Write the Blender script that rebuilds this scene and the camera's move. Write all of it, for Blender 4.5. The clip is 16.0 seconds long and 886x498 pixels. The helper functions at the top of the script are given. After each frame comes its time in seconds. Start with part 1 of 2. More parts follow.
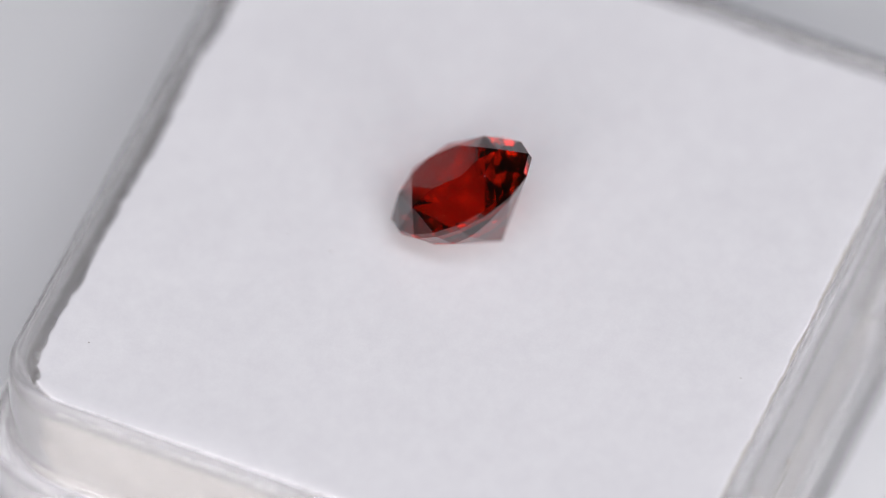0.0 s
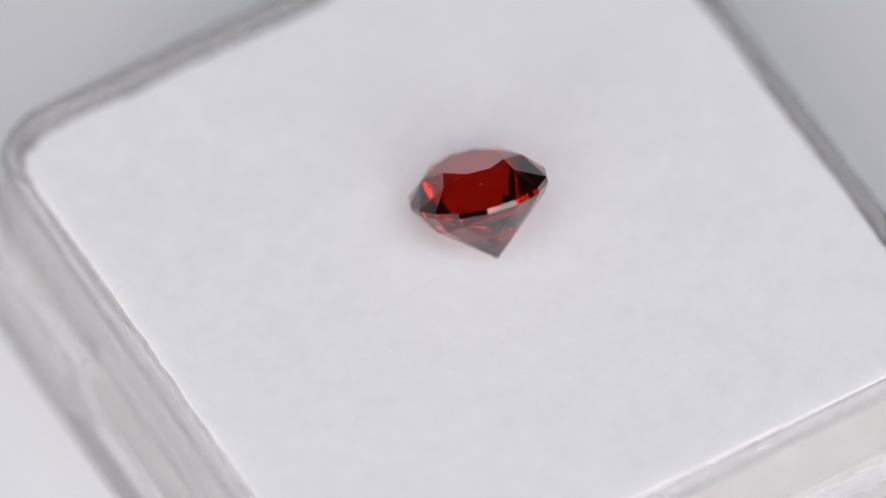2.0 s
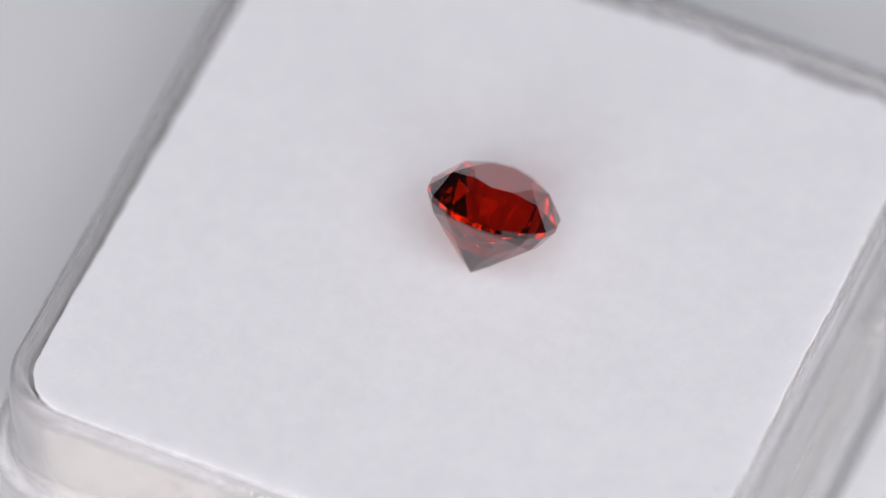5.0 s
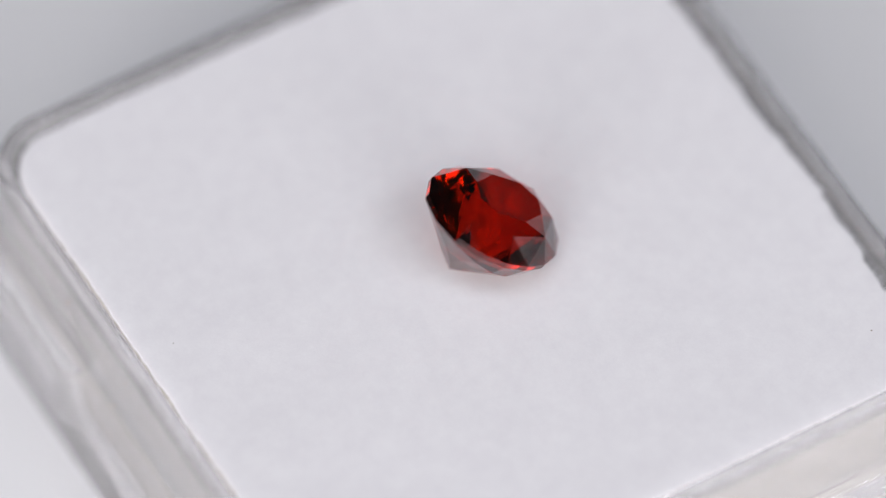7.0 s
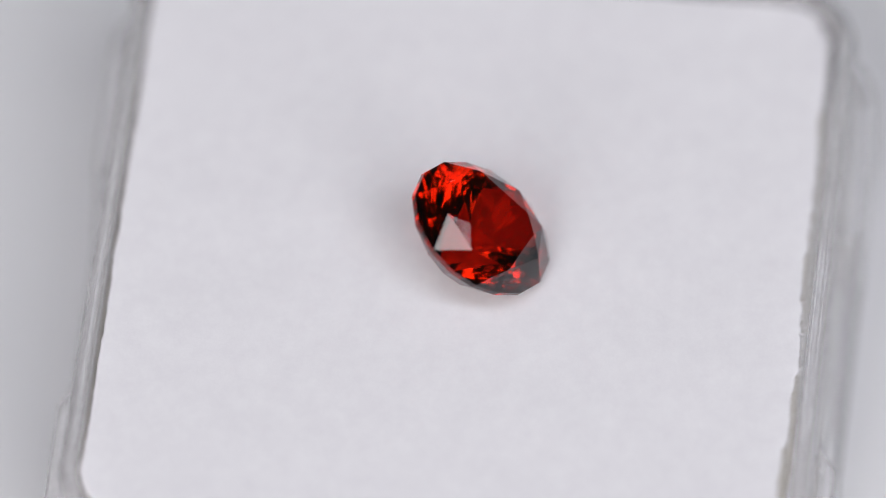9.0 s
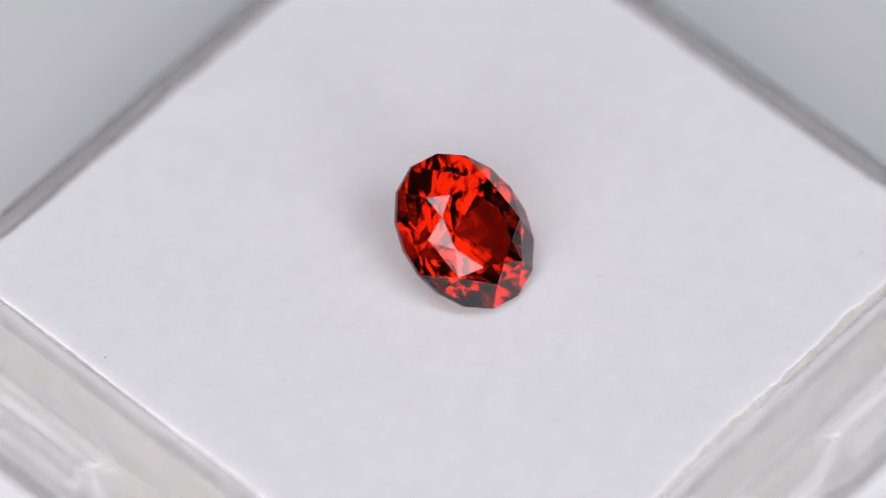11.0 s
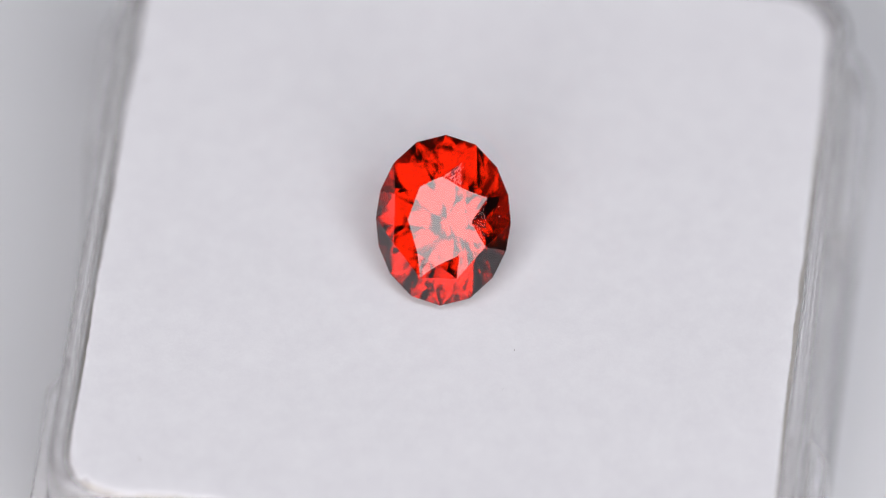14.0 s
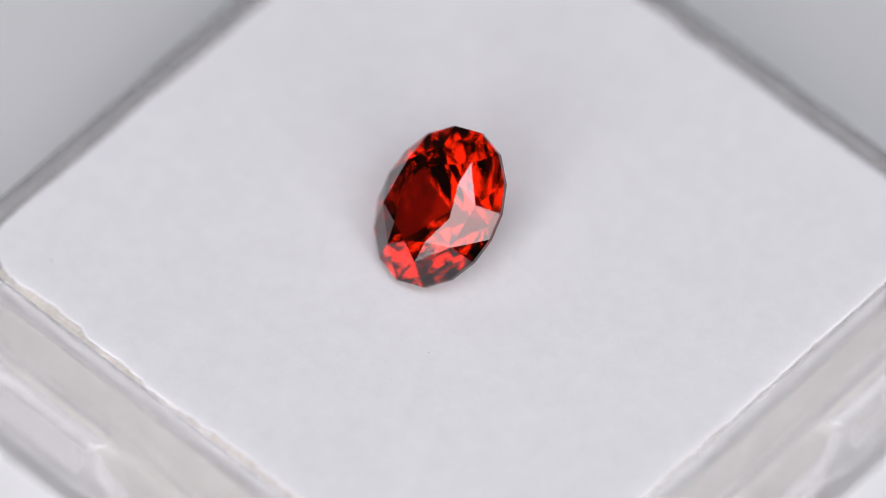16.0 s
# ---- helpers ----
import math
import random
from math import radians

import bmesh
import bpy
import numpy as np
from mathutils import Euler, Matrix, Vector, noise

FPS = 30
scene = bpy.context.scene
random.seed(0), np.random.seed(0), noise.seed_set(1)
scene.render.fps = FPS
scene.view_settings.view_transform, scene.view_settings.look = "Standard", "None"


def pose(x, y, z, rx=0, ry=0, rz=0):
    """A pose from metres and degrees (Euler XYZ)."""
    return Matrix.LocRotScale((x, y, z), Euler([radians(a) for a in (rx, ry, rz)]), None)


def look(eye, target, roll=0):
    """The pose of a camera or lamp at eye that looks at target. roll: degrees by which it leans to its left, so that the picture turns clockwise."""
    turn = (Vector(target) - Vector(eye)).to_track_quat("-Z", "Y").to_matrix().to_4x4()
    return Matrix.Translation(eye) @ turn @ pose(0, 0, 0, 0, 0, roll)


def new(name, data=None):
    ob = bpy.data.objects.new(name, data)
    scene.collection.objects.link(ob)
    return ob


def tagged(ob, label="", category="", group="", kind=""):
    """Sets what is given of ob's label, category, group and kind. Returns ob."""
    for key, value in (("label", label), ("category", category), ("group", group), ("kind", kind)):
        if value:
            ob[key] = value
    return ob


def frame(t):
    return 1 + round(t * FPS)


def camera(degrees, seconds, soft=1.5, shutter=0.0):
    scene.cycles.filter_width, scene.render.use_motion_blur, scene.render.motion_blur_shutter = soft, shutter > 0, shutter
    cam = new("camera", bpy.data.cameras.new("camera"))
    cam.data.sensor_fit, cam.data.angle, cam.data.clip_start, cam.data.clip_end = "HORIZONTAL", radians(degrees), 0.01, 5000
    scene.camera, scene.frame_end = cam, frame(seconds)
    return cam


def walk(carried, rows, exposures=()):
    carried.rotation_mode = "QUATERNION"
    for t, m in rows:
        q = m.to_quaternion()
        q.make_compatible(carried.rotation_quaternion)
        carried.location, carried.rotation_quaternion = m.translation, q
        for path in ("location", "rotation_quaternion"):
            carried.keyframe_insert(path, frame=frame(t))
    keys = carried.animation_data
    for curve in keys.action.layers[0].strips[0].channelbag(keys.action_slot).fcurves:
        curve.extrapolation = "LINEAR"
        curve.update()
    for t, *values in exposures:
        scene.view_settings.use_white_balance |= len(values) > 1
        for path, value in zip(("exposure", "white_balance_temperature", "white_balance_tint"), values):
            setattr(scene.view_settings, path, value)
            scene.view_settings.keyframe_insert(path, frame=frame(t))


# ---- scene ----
MM = 0.001

# ---- camera: a long macro lens on a stand ----
cam = camera(4.7117, 16.0, soft=0.8)
EYE = (-0.944 * MM, -248.874 * MM, 349.37 * MM)
AIM = (-0.944 * MM, -0.113 * MM, 9.0 * MM)
cam.data.dof.use_dof = True
cam.data.dof.focus_distance = 0.4188
cam.data.dof.aperture_fstop = 14.5
walk(cam, [(0.0, look(EYE, AIM, 0.07)), (16.0, look(EYE, AIM, 0.07))], exposures=((0.0, 0.0), (16.0, 0.0)))

# ---- light: a dim room, two soft panels beside the lens and a cooler strip overhead ----
world = bpy.data.worlds.new("studio_room")
world.use_nodes = True
scene.world = world
bg = world.node_tree.nodes["Background"]
bg.inputs["Color"].default_value = (0.92, 0.94, 1.0, 1)
bg.inputs["Strength"].default_value = 0.02


def panel_light(name, azimuth, elevation, distance, width, height, radiance, colour, lean=None):
    """A soft panel that looks at the middle of the box; lean turns its long side from the x axis."""
    a, e = radians(azimuth), radians(elevation)
    at = Vector((math.sin(a) * math.cos(e), -math.cos(a) * math.cos(e), math.sin(e))) * distance
    lamp = bpy.data.lights.new(name, "AREA")
    lamp.shape, lamp.size, lamp.size_y = "RECTANGLE", width, height
    lamp.energy = radiance * math.pi * width * height
    lamp.color = colour
    ob = new(name, lamp)
    m = look(at, (0, 0, 0.01))
    if lean is not None:
        back = at.normalized()
        side = Vector((math.cos(radians(lean)), math.sin(radians(lean)), 0))
        side = (side - back * back.dot(side)).normalized()
        up = back.cross(side)
        m = Matrix((side, up, back)).transposed().to_4x4()
        m.translation = at
    ob.matrix_world = m
    return ob


WARM, COOL = (1.005, 0.962, 0.98), (0.905, 0.955, 1.062)
panel_light("softbox_light", -25.5, 36, 0.6, 0.31, 0.51, 4.65, WARM)
panel_light("softbox_light", 27.9, 36, 0.6, 0.254, 0.51, 4.28, WARM)
panel_light("strip_light", 26.0, 72.5, 0.6, 0.63, 0.12, 6.3, COOL, -14.5)


# ---- materials ----
def material(name, colour, roughness=0.5):
    m = bpy.data.materials.new(name)
    m.use_nodes = True
    p = m.node_tree.nodes["Principled BSDF"]
    p.inputs["Base Color"].default_value = (*colour, 1)
    p.inputs["Roughness"].default_value = roughness
    return m, m.node_tree, p


def noise_node(tree, scale, detail=4.0, rough=0.6):
    coord = tree.nodes.new("ShaderNodeTexCoord")
    n = tree.nodes.new("ShaderNodeTexNoise")
    n.inputs["Scale"].default_value = scale
    n.inputs["Detail"].default_value = detail
    n.inputs["Roughness"].default_value = rough
    tree.links.new(coord.outputs["Object"], n.inputs["Vector"])
    return n


def ramp(tree, source, low, high, start=0.3, end=0.7):
    r = tree.nodes.new("ShaderNodeValToRGB")
    r.color_ramp.elements[0].position, r.color_ramp.elements[0].color = start, (*low, 1)
    r.color_ramp.elements[1].position, r.color_ramp.elements[1].color = end, (*high, 1)
    tree.links.new(source.outputs["Fac"], r.inputs["Fac"])
    return r


def bump(tree, p, source, strength, distance, under=None):
    b = tree.nodes.new("ShaderNodeBump")
    b.inputs["Strength"].default_value = strength
    b.inputs["Distance"].default_value = distance
    tree.links.new(source.outputs["Fac"], b.inputs["Height"])
    if under:
        tree.links.new(under.outputs["Normal"], b.inputs["Normal"])
    tree.links.new(b.outputs["Normal"], p.inputs["Normal"])
    return b


def foam_material():
    m, tree, p = material("white_felt", (0.73, 0.72, 0.74), 0.95)
    coarse = noise_node(tree, 420, 5, 0.7)
    mottle = noise_node(tree, 900, 8, 0.8)
    tuft = noise_node(tree, 3200, 5, 0.75)
    fine = noise_node(tree, 11000, 6, 0.8)
    r = ramp(tree, mottle, (0.697, 0.684, 0.707), (0.763, 0.756, 0.770))
    tree.links.new(r.outputs["Color"], p.inputs["Base Color"])
    b = bump(tree, p, coarse, 0.025, 0.00025)
    b = bump(tree, p, tuft, 0.12, 0.00012, b)
    bump(tree, p, fine, 0.14, 0.00005, b)
    p.inputs["Specular IOR Level"].default_value = 0.1
    return m


def plastic_material():
    m, tree, p = material("clear_polystyrene", (0.75, 0.742, 0.747), 0.03)
    p.inputs["Transmission Weight"].default_value = 0.76
    p.inputs["IOR"].default_value = 1.5
    flow = noise_node(tree, 160, 3, 0.5)
    haze = noise_node(tree, 900, 4, 0.6)
    b = bump(tree, p, flow, 0.10, 0.0006)
    bump(tree, p, haze, 0.05, 0.0001, b)
    r = ramp(tree, haze, (0.06, 0.06, 0.06), (0.15, 0.15, 0.15), 0.35, 0.8)
    tree.links.new(r.outputs["Color"], p.inputs["Roughness"])
    return m


def gem_material():
    m, tree, p = material("red_garnet", (0.28, 0.0045, 0.0004), 0.0)
    p.inputs["Transmission Weight"].default_value = 1.0
    p.inputs["IOR"].default_value = 1.76
    return m


def paper_material():
    m, tree, p = material("white_paper", (0.66, 0.66, 0.665), 0.75)
    grain = noise_node(tree, 900, 5)
    cloud = noise_node(tree, 12, 2)
    r = ramp(tree, cloud, (0.64, 0.64, 0.65), (0.67, 0.67, 0.675))
    tree.links.new(r.outputs["Color"], p.inputs["Base Color"])
    bump(tree, p, grain, 0.15, 0.0002)
    p.inputs["Specular IOR Level"].default_value = 0.2
    return m


def core_material():
    m, tree, p = material("cream_foam", (0.61, 0.585, 0.535), 0.95)
    blot = noise_node(tree, 700, 4, 0.65)
    pore = noise_node(tree, 3500, 4, 0.7)
    r = ramp(tree, blot, (0.45, 0.43, 0.39), (0.59, 0.57, 0.53))
    tree.links.new(r.outputs["Color"], p.inputs["Base Color"])
    b = bump(tree, p, blot, 0.4, 0.0003)
    bump(tree, p, pore, 0.4, 0.0001, b)
    p.inputs["Specular IOR Level"].default_value = 0.15
    return m


def desk_material():
    m, tree, p = material("dark_desk", (0.05, 0.048, 0.046), 0.6)
    grain = noise_node(tree, 60, 5)
    r = ramp(tree, grain, (0.035, 0.034, 0.033), (0.065, 0.062, 0.058))
    tree.links.new(r.outputs["Color"], p.inputs["Base Color"])
    bump(tree, p, grain, 0.1, 0.0004)
    return m


DESK = desk_material()
FELT, PLASTIC, GEM, PAPER = foam_material(), plastic_material(), gem_material(), paper_material()
CREAM = core_material()
LINT = material("dark_lint", (0.24, 0.2, 0.17), 0.9)[0]
HAIR = material("white_fibre", (0.73, 0.72, 0.74), 0.8)[0]


# ---- building helpers ----
def mesh_of(name, verts, faces, mat, smooth=False):
    me = bpy.data.meshes.new(name)
    me.from_pydata(verts, [], faces)
    me.validate()
    bm = bmesh.new()
    bm.from_mesh(me)
    bmesh.ops.recalc_face_normals(bm, faces=bm.faces)
    bm.to_mesh(me)
    bm.free()
    me.materials.append(mat)
    if smooth:
        me.polygons.foreach_set("use_smooth", [True] * len(me.polygons))
    return me


def part(name, me, parent, label=""):
    ob = new(name, me)
    ob.parent = parent
    return tagged(ob, label)


def rounded_square(hx, hy, radius, per_side, per_corner):
    """Points and outward directions round a square with round corners, anticlockwise."""
    out = []
    for k, (sx, sy) in enumerate(((1, -1), (1, 1), (-1, 1), (-1, -1))):
        a0 = -90 + 90 * k
        cx, cy = sx * (hx - radius), sy * (hy - radius)
        for i in range(per_corner + 1):
            a = radians(a0 + 90 * i / per_corner)
            out.append((cx + radius * math.cos(a), cy + radius * math.sin(a), math.cos(a), math.sin(a)))
        # straight run to the next corner
        nx, ny = ((1, 1), (-1, 1), (-1, -1), (1, -1))[k]
        ex, ey = nx * (hx - radius), ny * (hy - radius)
        d = (math.cos(radians(a0 + 90)), math.sin(radians(a0 + 90)))
        x0, y0 = out[-1][0], out[-1][1]
        x1, y1 = ex + radius * d[0], ey + radius * d[1]
        for i in range(1, per_side):
            f = i / per_side
            out.append((x0 + (x1 - x0) * f, y0 + (y1 - y0) * f, d[0], d[1]))
    return out


def rings_to_mesh(rings, close_first, close_last):
    n = len(rings[0])
    verts = [v for ring in rings for v in ring]
    faces = []
    for r in range(len(rings) - 1):
        for i in range(n):
            j = (i + 1) % n
            faces.append((r * n + i, r * n + j, (r + 1) * n + j, (r + 1) * n + i))
    if close_first:
        faces.append(tuple(range(n)))
    if close_last:
        faces.append(tuple(range((len(rings) - 1) * n, len(rings) * n)))
    return verts, faces


# ---- the turning box: sizes in millimetres about the axis of the turn ----
RATE, SQUARE_AT = -18.0918, 3.6898
TOP = 9.0                       # height of the pad's top edge over the paper
PAD_X, PAD_Y = 0.4985, -0.108   # the box stands a little off the axis
HALF_X, HALF_Y = 13.5, 13.444


def scoop(x, y):
    """How far a point of the side wall lies in a finger scoop, 0 to 1."""
    along = min(abs(x), abs(y))
    f = (5.9 - along) / 1.1
    f = max(0.0, min(1.0, f))
    return f * f * (3 - 2 * f)


def box_ring(off, z, radius, cut=0.0):
    ring = []
    for x, y, nx, ny in rounded_square(HALF_X + off, HALF_Y + off, radius, 56, 14):
        k = cut * scoop(x, y)
        ring.append(((x - nx * k + PAD_X) * MM, (y - ny * k + PAD_Y) * MM, (z + TOP) * MM))
    return ring


def gem_box():
    box = tagged(new("gem_box"), "clear plastic gem box base with stepped rim, lid off", "gem box")
    body = [box_ring(off, z, r, cut) for off, z, r, cut in (
        (0.85, -7.90, 2.7, 0), (0.98, -7.84, 2.8, 0), (1.03, -7.7, 2.85, 0), (1.02, -6.2, 2.8, 0.45),
        (1.0, -5.0, 2.8, 0.6), (0.95, -4.75, 2.75, 0.58), (0.80, -4.62, 2.6, 0.44), (0.45, -4.55, 2.3, 0.14),
        (0.25, -4.4, 2.1, 0), (0.22, -4.1, 2.05, 0),
        (0.24, -0.15, 2.1, 0), (0.27, 0.24, 2.1, 0), (0.33, 0.37, 2.15, 0), (0.45, 0.44, 2.3, 0),
        (0.70, 0.44, 2.5, 0), (0.86, 0.37, 2.65, 0), (0.96, 0.22, 2.75, 0), (1.0, -0.05, 2.8, 0),
        (1.03, -2.0, 2.8, 0), (1.06, -3.55, 2.85, 0), (1.12, -3.74, 2.9, 0.02), (1.24, -3.82, 3.0, 0.10),
        (1.50, -3.84, 3.2, 0.36), (1.72, -3.88, 3.4, 0.58), (1.84, -3.98, 3.5, 0.70), (1.90, -4.15, 3.6, 0.74),
        (1.92, -5.0, 3.6, 0.72), (1.93, -6.2, 3.6, 0.55), (1.94, -7.6, 3.6, 0.25), (1.94, -8.5, 3.6, 0.06),
        (1.90, -8.8, 3.55, 0), (1.78, -8.94, 3.45, 0), (1.55, -8.98, 3.2, 0))]
    verts, faces = rings_to_mesh(body, True, True)
    n = len(body[0])
    whole = mesh_of("tray", verts, faces, PLASTIC, True)
    rim, wall = range(10 * n, 17 * n), [*range(9 * n, 10 * n), *range(17 * n, 18 * n)]
    foot = [*range(9 * n), *range(18 * n, len(faces))]
    for name, wanted in (("rim", rim), ("collar", wall), ("skirt", foot)):
        polys = [tuple(whole.polygons[f].vertices) for f in wanted]
        used = sorted({v for f in polys for v in f})
        index = {v: k for k, v in enumerate(used)}
        me = bpy.data.meshes.new(name)
        me.from_pydata([whole.vertices[v].co[:] for v in used], [], [[index[v] for v in f] for f in polys])
        me.materials.append(PLASTIC)
        me.polygons.foreach_set("use_smooth", [len(f) == 4 for f in polys])
        part(name, me, box).visible_shadow = False
    bpy.data.meshes.remove(whole)
    return box


def pad_outline():
    """The cut edge of the pad: a round-cornered square with a ragged hand-cut line."""
    pts = []
    for x, y, nx, ny in rounded_square(HALF_X, HALF_Y, 2.0, 220, 48):
        v = Vector((x * 0.16, y * 0.16, 3.1))
        w = 0.16 * noise.noise(v) + 0.07 * noise.noise(v * 4.3) + 0.05 * noise.noise(v * 13.0) + 0.035 * noise.noise(v * 31.0)
        if ny > 0.7:
            w = w * 1.7 - 0.11
        else:
            w = w * 0.8 + 0.14
        pts.append((x + nx * min(w, 0.215), y + ny * min(w, 0.215), nx, ny))
    return pts


def pad_height(x, y):
    k = max(abs(x) / HALF_X, abs(y) / HALF_Y)
    base = 0.03 + 0.05 * k ** 6
    return base + 0.03 * noise.noise(Vector((x * 0.35, y * 0.35, 8.0))) * min(1.0, 4 * (1 - k) + 0.4)


def felt_pad():
    pad = tagged(new("felt_pad"), "soft white felt pad with ragged fuzzy edges filling the box", "pad")
    line = pad_outline()
    core = [[((x - nx * inset + PAD_X) * MM, (y - ny * inset + PAD_Y) * MM, (TOP + z) * MM) for x, y, nx, ny in line[::3]]
            for inset, z in ((0.3, -7.84), (0.1, -7.6), (0.03, -5.0), (0.05, -2.6), (0.25, -1.5), (0.6, -0.85), (0.85, -0.62))]
    verts, faces = rings_to_mesh(core, True, True)
    part("foam_core", mesh_of("foam_core", verts, faces, CREAM, True), pad, "cream foam block under the felt")
    rings = []
    for inset, z in ((0.5, -0.6), (0.32, -0.5), (0.13, -0.24), (0.03, -0.08), (0.0, -0.02), (0.012, 0.025), (0.04, 0.05), (0.11, 0.062), (0.45, 0.068)):
        rings.append([((x - nx * inset + PAD_X) * MM, (y - ny * inset + PAD_Y) * MM, (TOP + z + (0.03 * noise.noise(Vector((x, y, z))) if z > -0.5 else 0)) * MM)
                      for x, y, nx, ny in line])
    for s in range(1, 40):
        f = 1 - s / 40
        ring = []
        for x, y, nx, ny in line:
            px, py = (x - nx * 0.45) * f, (y - ny * 0.45) * f
            ring.append(((px + PAD_X) * MM, (py + PAD_Y) * MM, (TOP + pad_height(px, py)) * MM))
        rings.append(ring)
    verts, faces = rings_to_mesh(rings, True, True)
    part("felt_layer", mesh_of("felt_layer", verts, faces, FELT, True), pad, "white felt top layer")

    # loose fibres that stand out of the cut edge
    rng = random.Random(5)
    verts, faces = [], []
    for i in range(9000):
        x, y, nx, ny = line[rng.randrange(len(line))]
        if ny < 0.25:
            continue
        z = rng.uniform(-0.2, 0.0)
        inset = 0.16
        p = Vector((x - nx * inset, y - ny * inset, z))
        d = Vector((nx + rng.uniform(-0.9, 0.9), ny + rng.uniform(-0.9, 0.9), rng.uniform(-0.2, 0.4))).normalized()
        bend = Vector((rng.uniform(-1, 1), rng.uniform(-1, 1), rng.uniform(-0.9, 0.4))) * 0.35
        length, thick = rng.uniform(0.12, 0.4), rng.uniform(0.006, 0.012)
        side = d.cross(Vector((0, 0, 1))).normalized()
        up = d.cross(side).normalized()
        base = len(verts)
        for k in range(4):
            c = p + (d + bend * (k / 3)) * length * (k / 3)
            c.x, c.y = c.x + PAD_X, c.y + PAD_Y
            w = thick * (1 - 0.25 * k)
            for a in (90, 210, 330):
                o = c + (side * math.cos(radians(a)) + up * math.sin(radians(a))) * w
                verts.append((o.x * MM, o.y * MM, (o.z + TOP) * MM))
        for k in range(3):
            for a in range(3):
                b = (a + 1) % 3
                faces.append((base + 3 * k + a, base + 3 * k + b, base + 3 * k + 3 + b, base + 3 * k + 3 + a))
    ob = part("loose_fibre", mesh_of("loose_fibre", verts, faces, HAIR), pad, "fine white fibres along the cut edge")
    tagged(ob, kind="stuff")
    return pad


def fleck(seed, size, stretch):
    """A small crumpled crumb of lint."""
    bm = bmesh.new()
    bmesh.ops.create_icosphere(bm, subdivisions=1, radius=size * MM)
    for v in bm.verts:
        v.co *= 1 + 0.5 * noise.noise(v.co * 9000 + Vector((seed, 0, 0)))
        v.co.x *= stretch
        v.co.z *= 0.5
    me = bpy.data.meshes.new("lint_speck")
    bm.to_mesh(me)
    bm.free()
    me.materials.append(LINT)
    return me


# ---- the cut stone ----
STONE = Matrix.Translation((0.8603 * MM, 0.622 * MM, (2.46 + TOP) * MM)) @ pose(0, 0, 0, 0, 0, 174.2647) @ pose(0, 0, 0, 38.5192) @ pose(0, 0, 0, 0, 0, 7.7704)
A_HALF, B_HALF = 2.65, 3.33
TABLE_Z, TIP_Z, EDGE, DEPTH = 1.182, 0.928, 0.11, 2.94


def oval(degrees, r, z, warp=0.0, stretch=0.0):
    """A point on an oval of the stone's outline; warp crowds the points towards the long ends."""
    a = radians(degrees)
    a += warp * math.sin(2 * a)
    r *= 1 + stretch * math.cos(2 * a)
    return (A_HALF * r * math.cos(a), B_HALF * r * math.sin(a), z)


def stone_corners():
    """The corners where the facets of an oval brilliant meet, crown to culet."""
    out = [(0, 0, -DEPTH)]
    for k in range(8):
        out.append(oval(45 * k, 0.493, TABLE_Z, 0.12, -0.049))
        out.append(oval(45 * k + 22.5, 0.731, TIP_Z, 0.009, 0.013))
        flat = math.cos(radians(45 * k + 22.5)) ** 2
        low = Vector(oval(45 * k + 22.5, 1 - 0.19 * flat, -EDGE - 0.89 * flat, -0.08))
        q = Vector(out[0]).lerp(low, 0.28)
        out.append((q.x * 1.075, q.y * 1.075, q.z))
    for k in range(16):
        flat = math.cos(radians(22.5 * k + 11.25)) ** 2
        low = Vector(oval(22.5 * k + 11.25, 1 - 0.19 * flat, -EDGE - 0.89 * flat, -0.08))
        q = Vector(out[0]).lerp(low, 0.62)
        out.append((q.x * 1.012, q.y * 1.012, q.z))
        out.append(oval(22.5 * k, 1, EDGE, -0.08))
        out.append(oval(22.5 * k, 1, -EDGE, -0.08))
        flat = math.cos(radians(22.5 * k)) ** 2
        out.append(oval(22.5 * k, 1 - 0.19 * flat, -EDGE - 0.89 * flat, -0.08))
    return out


def gemstone():
    bm = bmesh.new()
    for c in stone_corners():
        bm.verts.new(c)
    bmesh.ops.remove_doubles(bm, verts=bm.verts, dist=0.005)
    hull = bmesh.ops.convex_hull(bm, input=bm.verts)
    bmesh.ops.delete(bm, geom=[v for v in hull["geom_interior"] if isinstance(v, bmesh.types.BMVert)], context="VERTS")
    bmesh.ops.dissolve_limit(bm, angle_limit=radians(0.4), verts=bm.verts, edges=bm.edges)
    bmesh.ops.recalc_face_normals(bm, faces=bm.faces)
    bmesh.ops.scale(bm, vec=(MM, MM, MM), verts=bm.verts)
    stone = tagged(new("gemstone"), "red oval brilliant-cut garnet lying tilted on white felt", "gemstone")

    def group_of(n):
        return "table" if n.z > 0.995 else "girdle" if abs(n.z) < 0.05 else "crown" if n.z > 0 else "pavilion"

    for name in ("table", "crown", "girdle", "pavilion"):
        faces = [f for f in bm.faces if group_of(f.normal) == name]
        corners = list(dict.fromkeys(v for f in faces for v in f.verts))
        index = {v: i for i, v in enumerate(corners)}
        me = bpy.data.meshes.new(name)
        me.from_pydata([v.co[:] for v in corners], [], [[index[v] for v in f.verts] for f in faces])
        me.materials.append(GEM)
        facets = part(name, me, stone)
        # the clear window of the stone lets light down to the felt
        facets.visible_shadow = name in ("crown", "girdle")
    bm.free()
    return stone


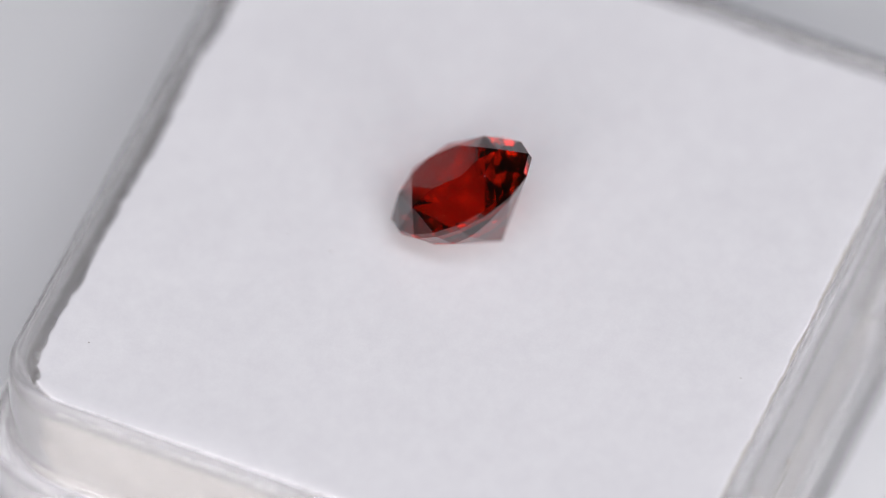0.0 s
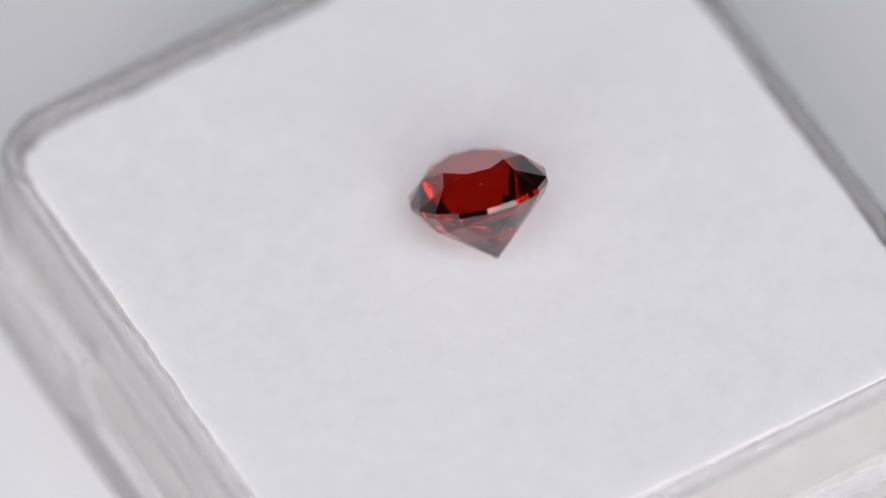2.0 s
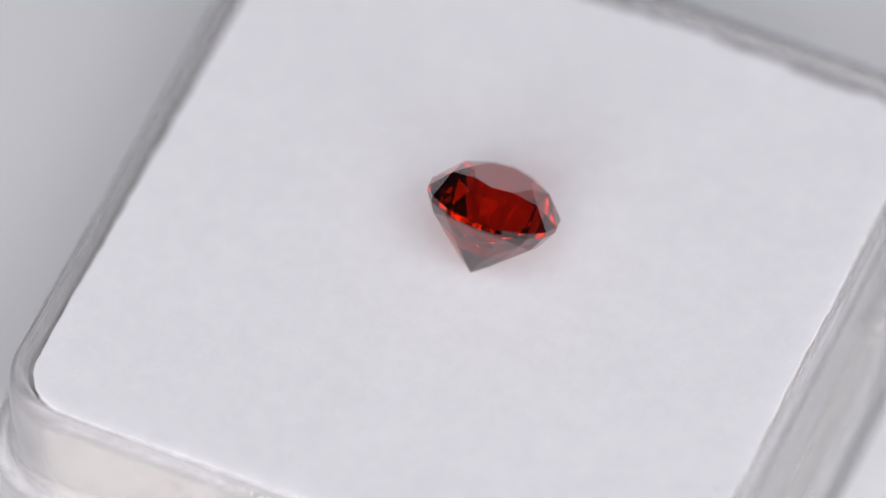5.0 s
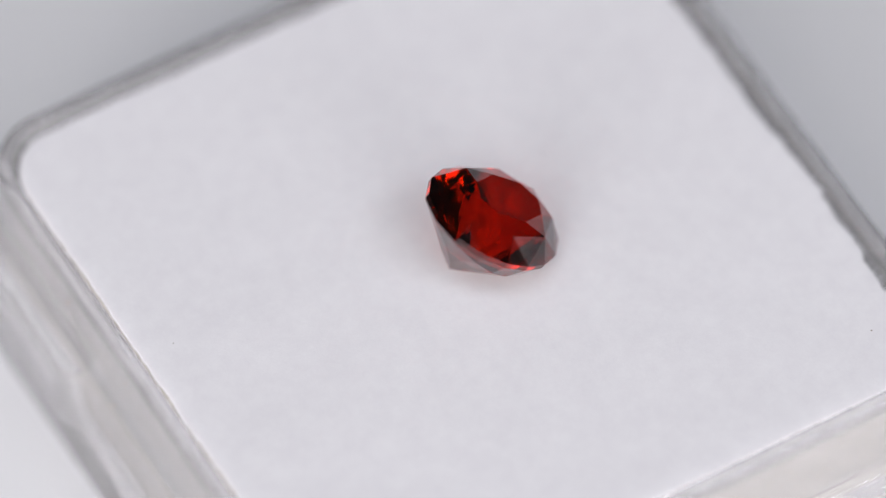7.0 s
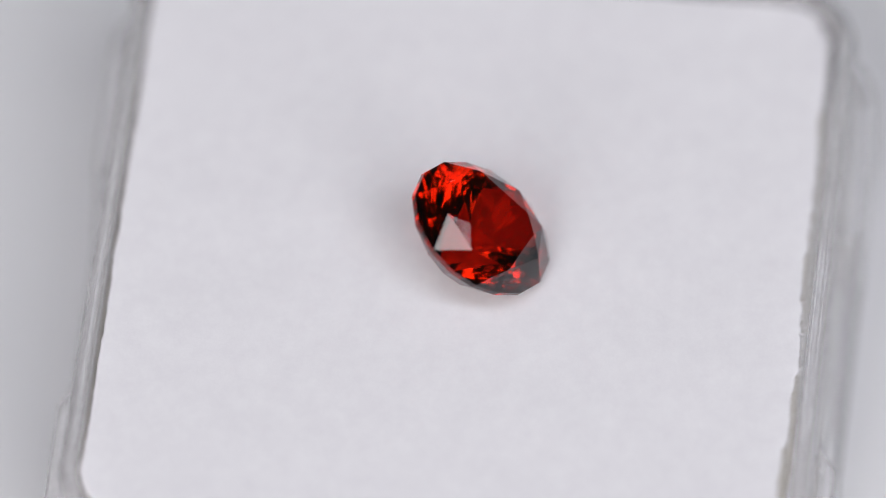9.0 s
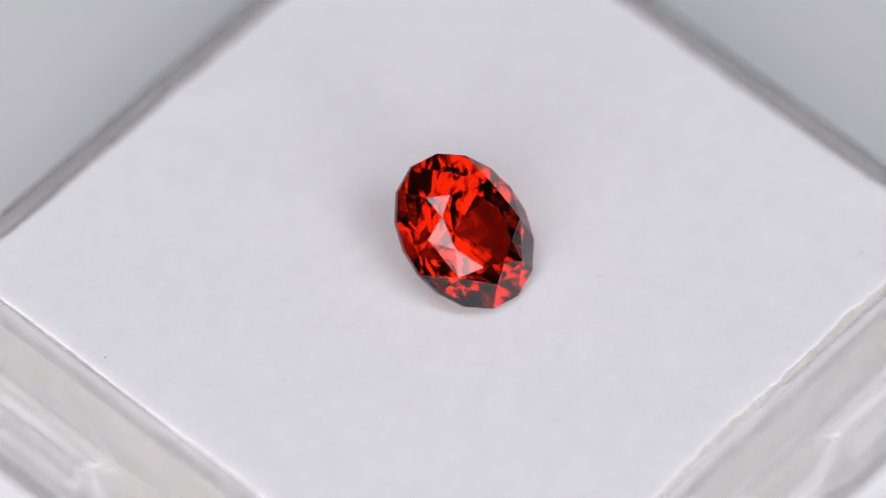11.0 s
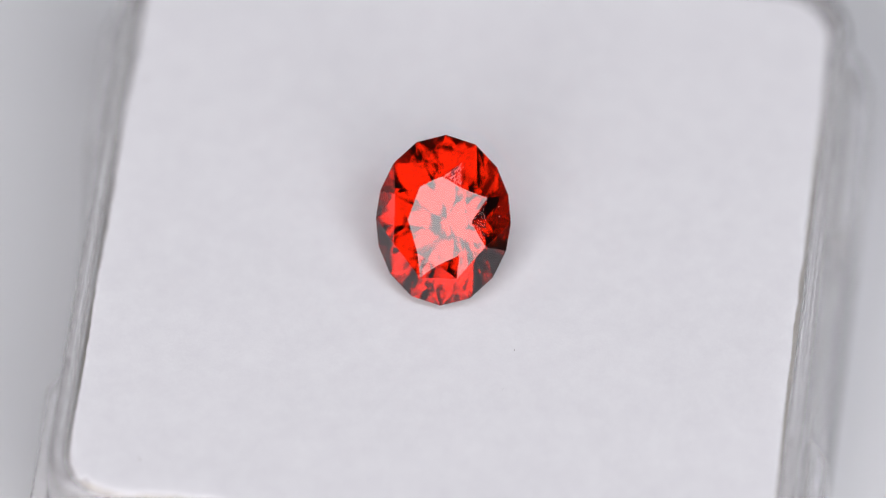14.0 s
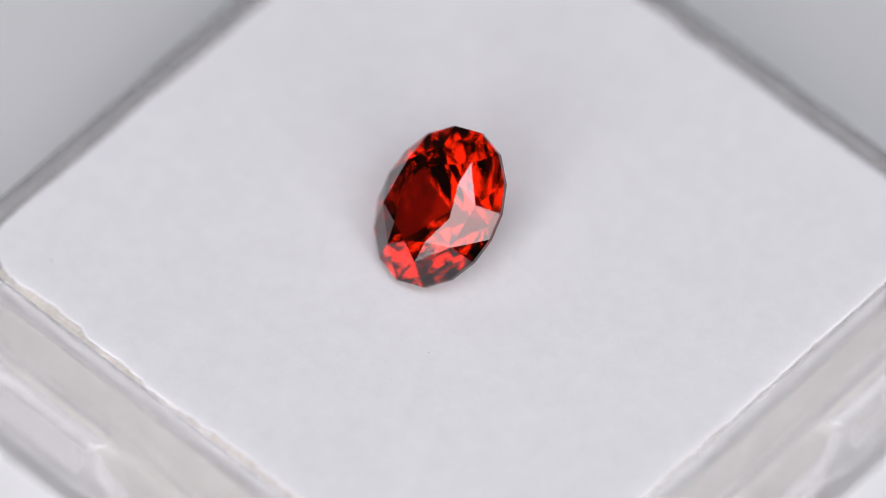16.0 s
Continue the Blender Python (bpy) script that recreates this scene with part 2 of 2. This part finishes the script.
# ---- the setting ----
def box_mesh(name, hx, hy, z0, z1, mat):
    verts = [(x, y, z) for z in (z0, z1) for x, y in ((-hx, -hy), (hx, -hy), (hx, hy), (-hx, hy))]
    faces = [(3, 2, 1, 0), (4, 5, 6, 7), (0, 1, 5, 4), (1, 2, 6, 5), (2, 3, 7, 6), (3, 0, 4, 7)]
    return mesh_of(name, verts, faces, mat)


def desk_top():
    return tagged(new("ground", box_mesh("ground", 2, 2, -0.03, -0.0006, DESK)), "dark desk top under the white paper", "desk top", kind="structure")


def paper_sheet():
    return tagged(new("backdrop", box_mesh("backdrop", 0.12, 0.098, -0.0005, 0, PAPER)), "plain white paper under the box", "paper", kind="structure")


desk_top()
paper_sheet()
BOX = gem_box()
PAD = felt_pad()
GEMSTONE = gemstone()

# lint on the pad: place on the turning box, size and stretch
for i, (x, y, size, stretch) in enumerate(((-1.65, -12.26, 0.028, 1.0), (11.42, 11.58, 0.036, 1.2), (-2.39, 4.78, 0.018, 2.6), (-2.15, 6.69, 0.016, 1.6),
                                           (13.45, -6.77, 0.035, 1.4), (-10.12, 11.67, 0.026, 1.8))):
    ob = part("lint_speck", fleck(i, size, stretch), PAD, "tiny dark lint speck")
    ob.matrix_basis = pose(x * MM, y * MM, (TOP + pad_height(x - PAD_X, y - PAD_Y) + 0.02) * MM, 0, 0, 47 * i)
# and on the plastic wall
for i, (s, d, size, stretch) in enumerate(((-6.4, 0.66, 0.085, 1.6), (-1.76, 0.49, 0.03, 4.0), (-2.84, 3.3, 0.04, 5.0))):
    ob = part("lint_speck", fleck(20 + i, size, stretch), BOX, "tiny dark lint speck")
    ob.matrix_basis = pose((s + PAD_X) * MM, (-HALF_Y - 1.09 + PAD_Y) * MM, (TOP - d) * MM, 90, 60 * i, 0)
# dust on the crown of the stone
for i, (x, y, z, mat) in enumerate(((0.75, 2.25, 0.885, HAIR), (0.83, 2.1, 0.915, HAIR), (2.22, 0.635, 0.505, LINT), (2.245, 0.24, 0.505, LINT))):
    me = fleck(40 + i, 0.02 if i < 2 else 0.024, 1.2)
    me.materials[0] = mat
    part("dust_speck", me, GEMSTONE, "tiny pale dust speck" if i < 2 else "tiny dark dust speck").location = (x * MM, y * MM, z * MM)


def motions():
    """The box turns evenly on its stand with all that lies in it."""
    times = [i / 10 for i in range(161)]
    for thing, start in ((BOX, Matrix()), (PAD, Matrix()), (GEMSTONE, STONE)):
        walk(thing, [(t, pose(0, 0, 0, 0, 0, RATE * (t - SQUARE_AT)) @ start) for t in times])


motions()
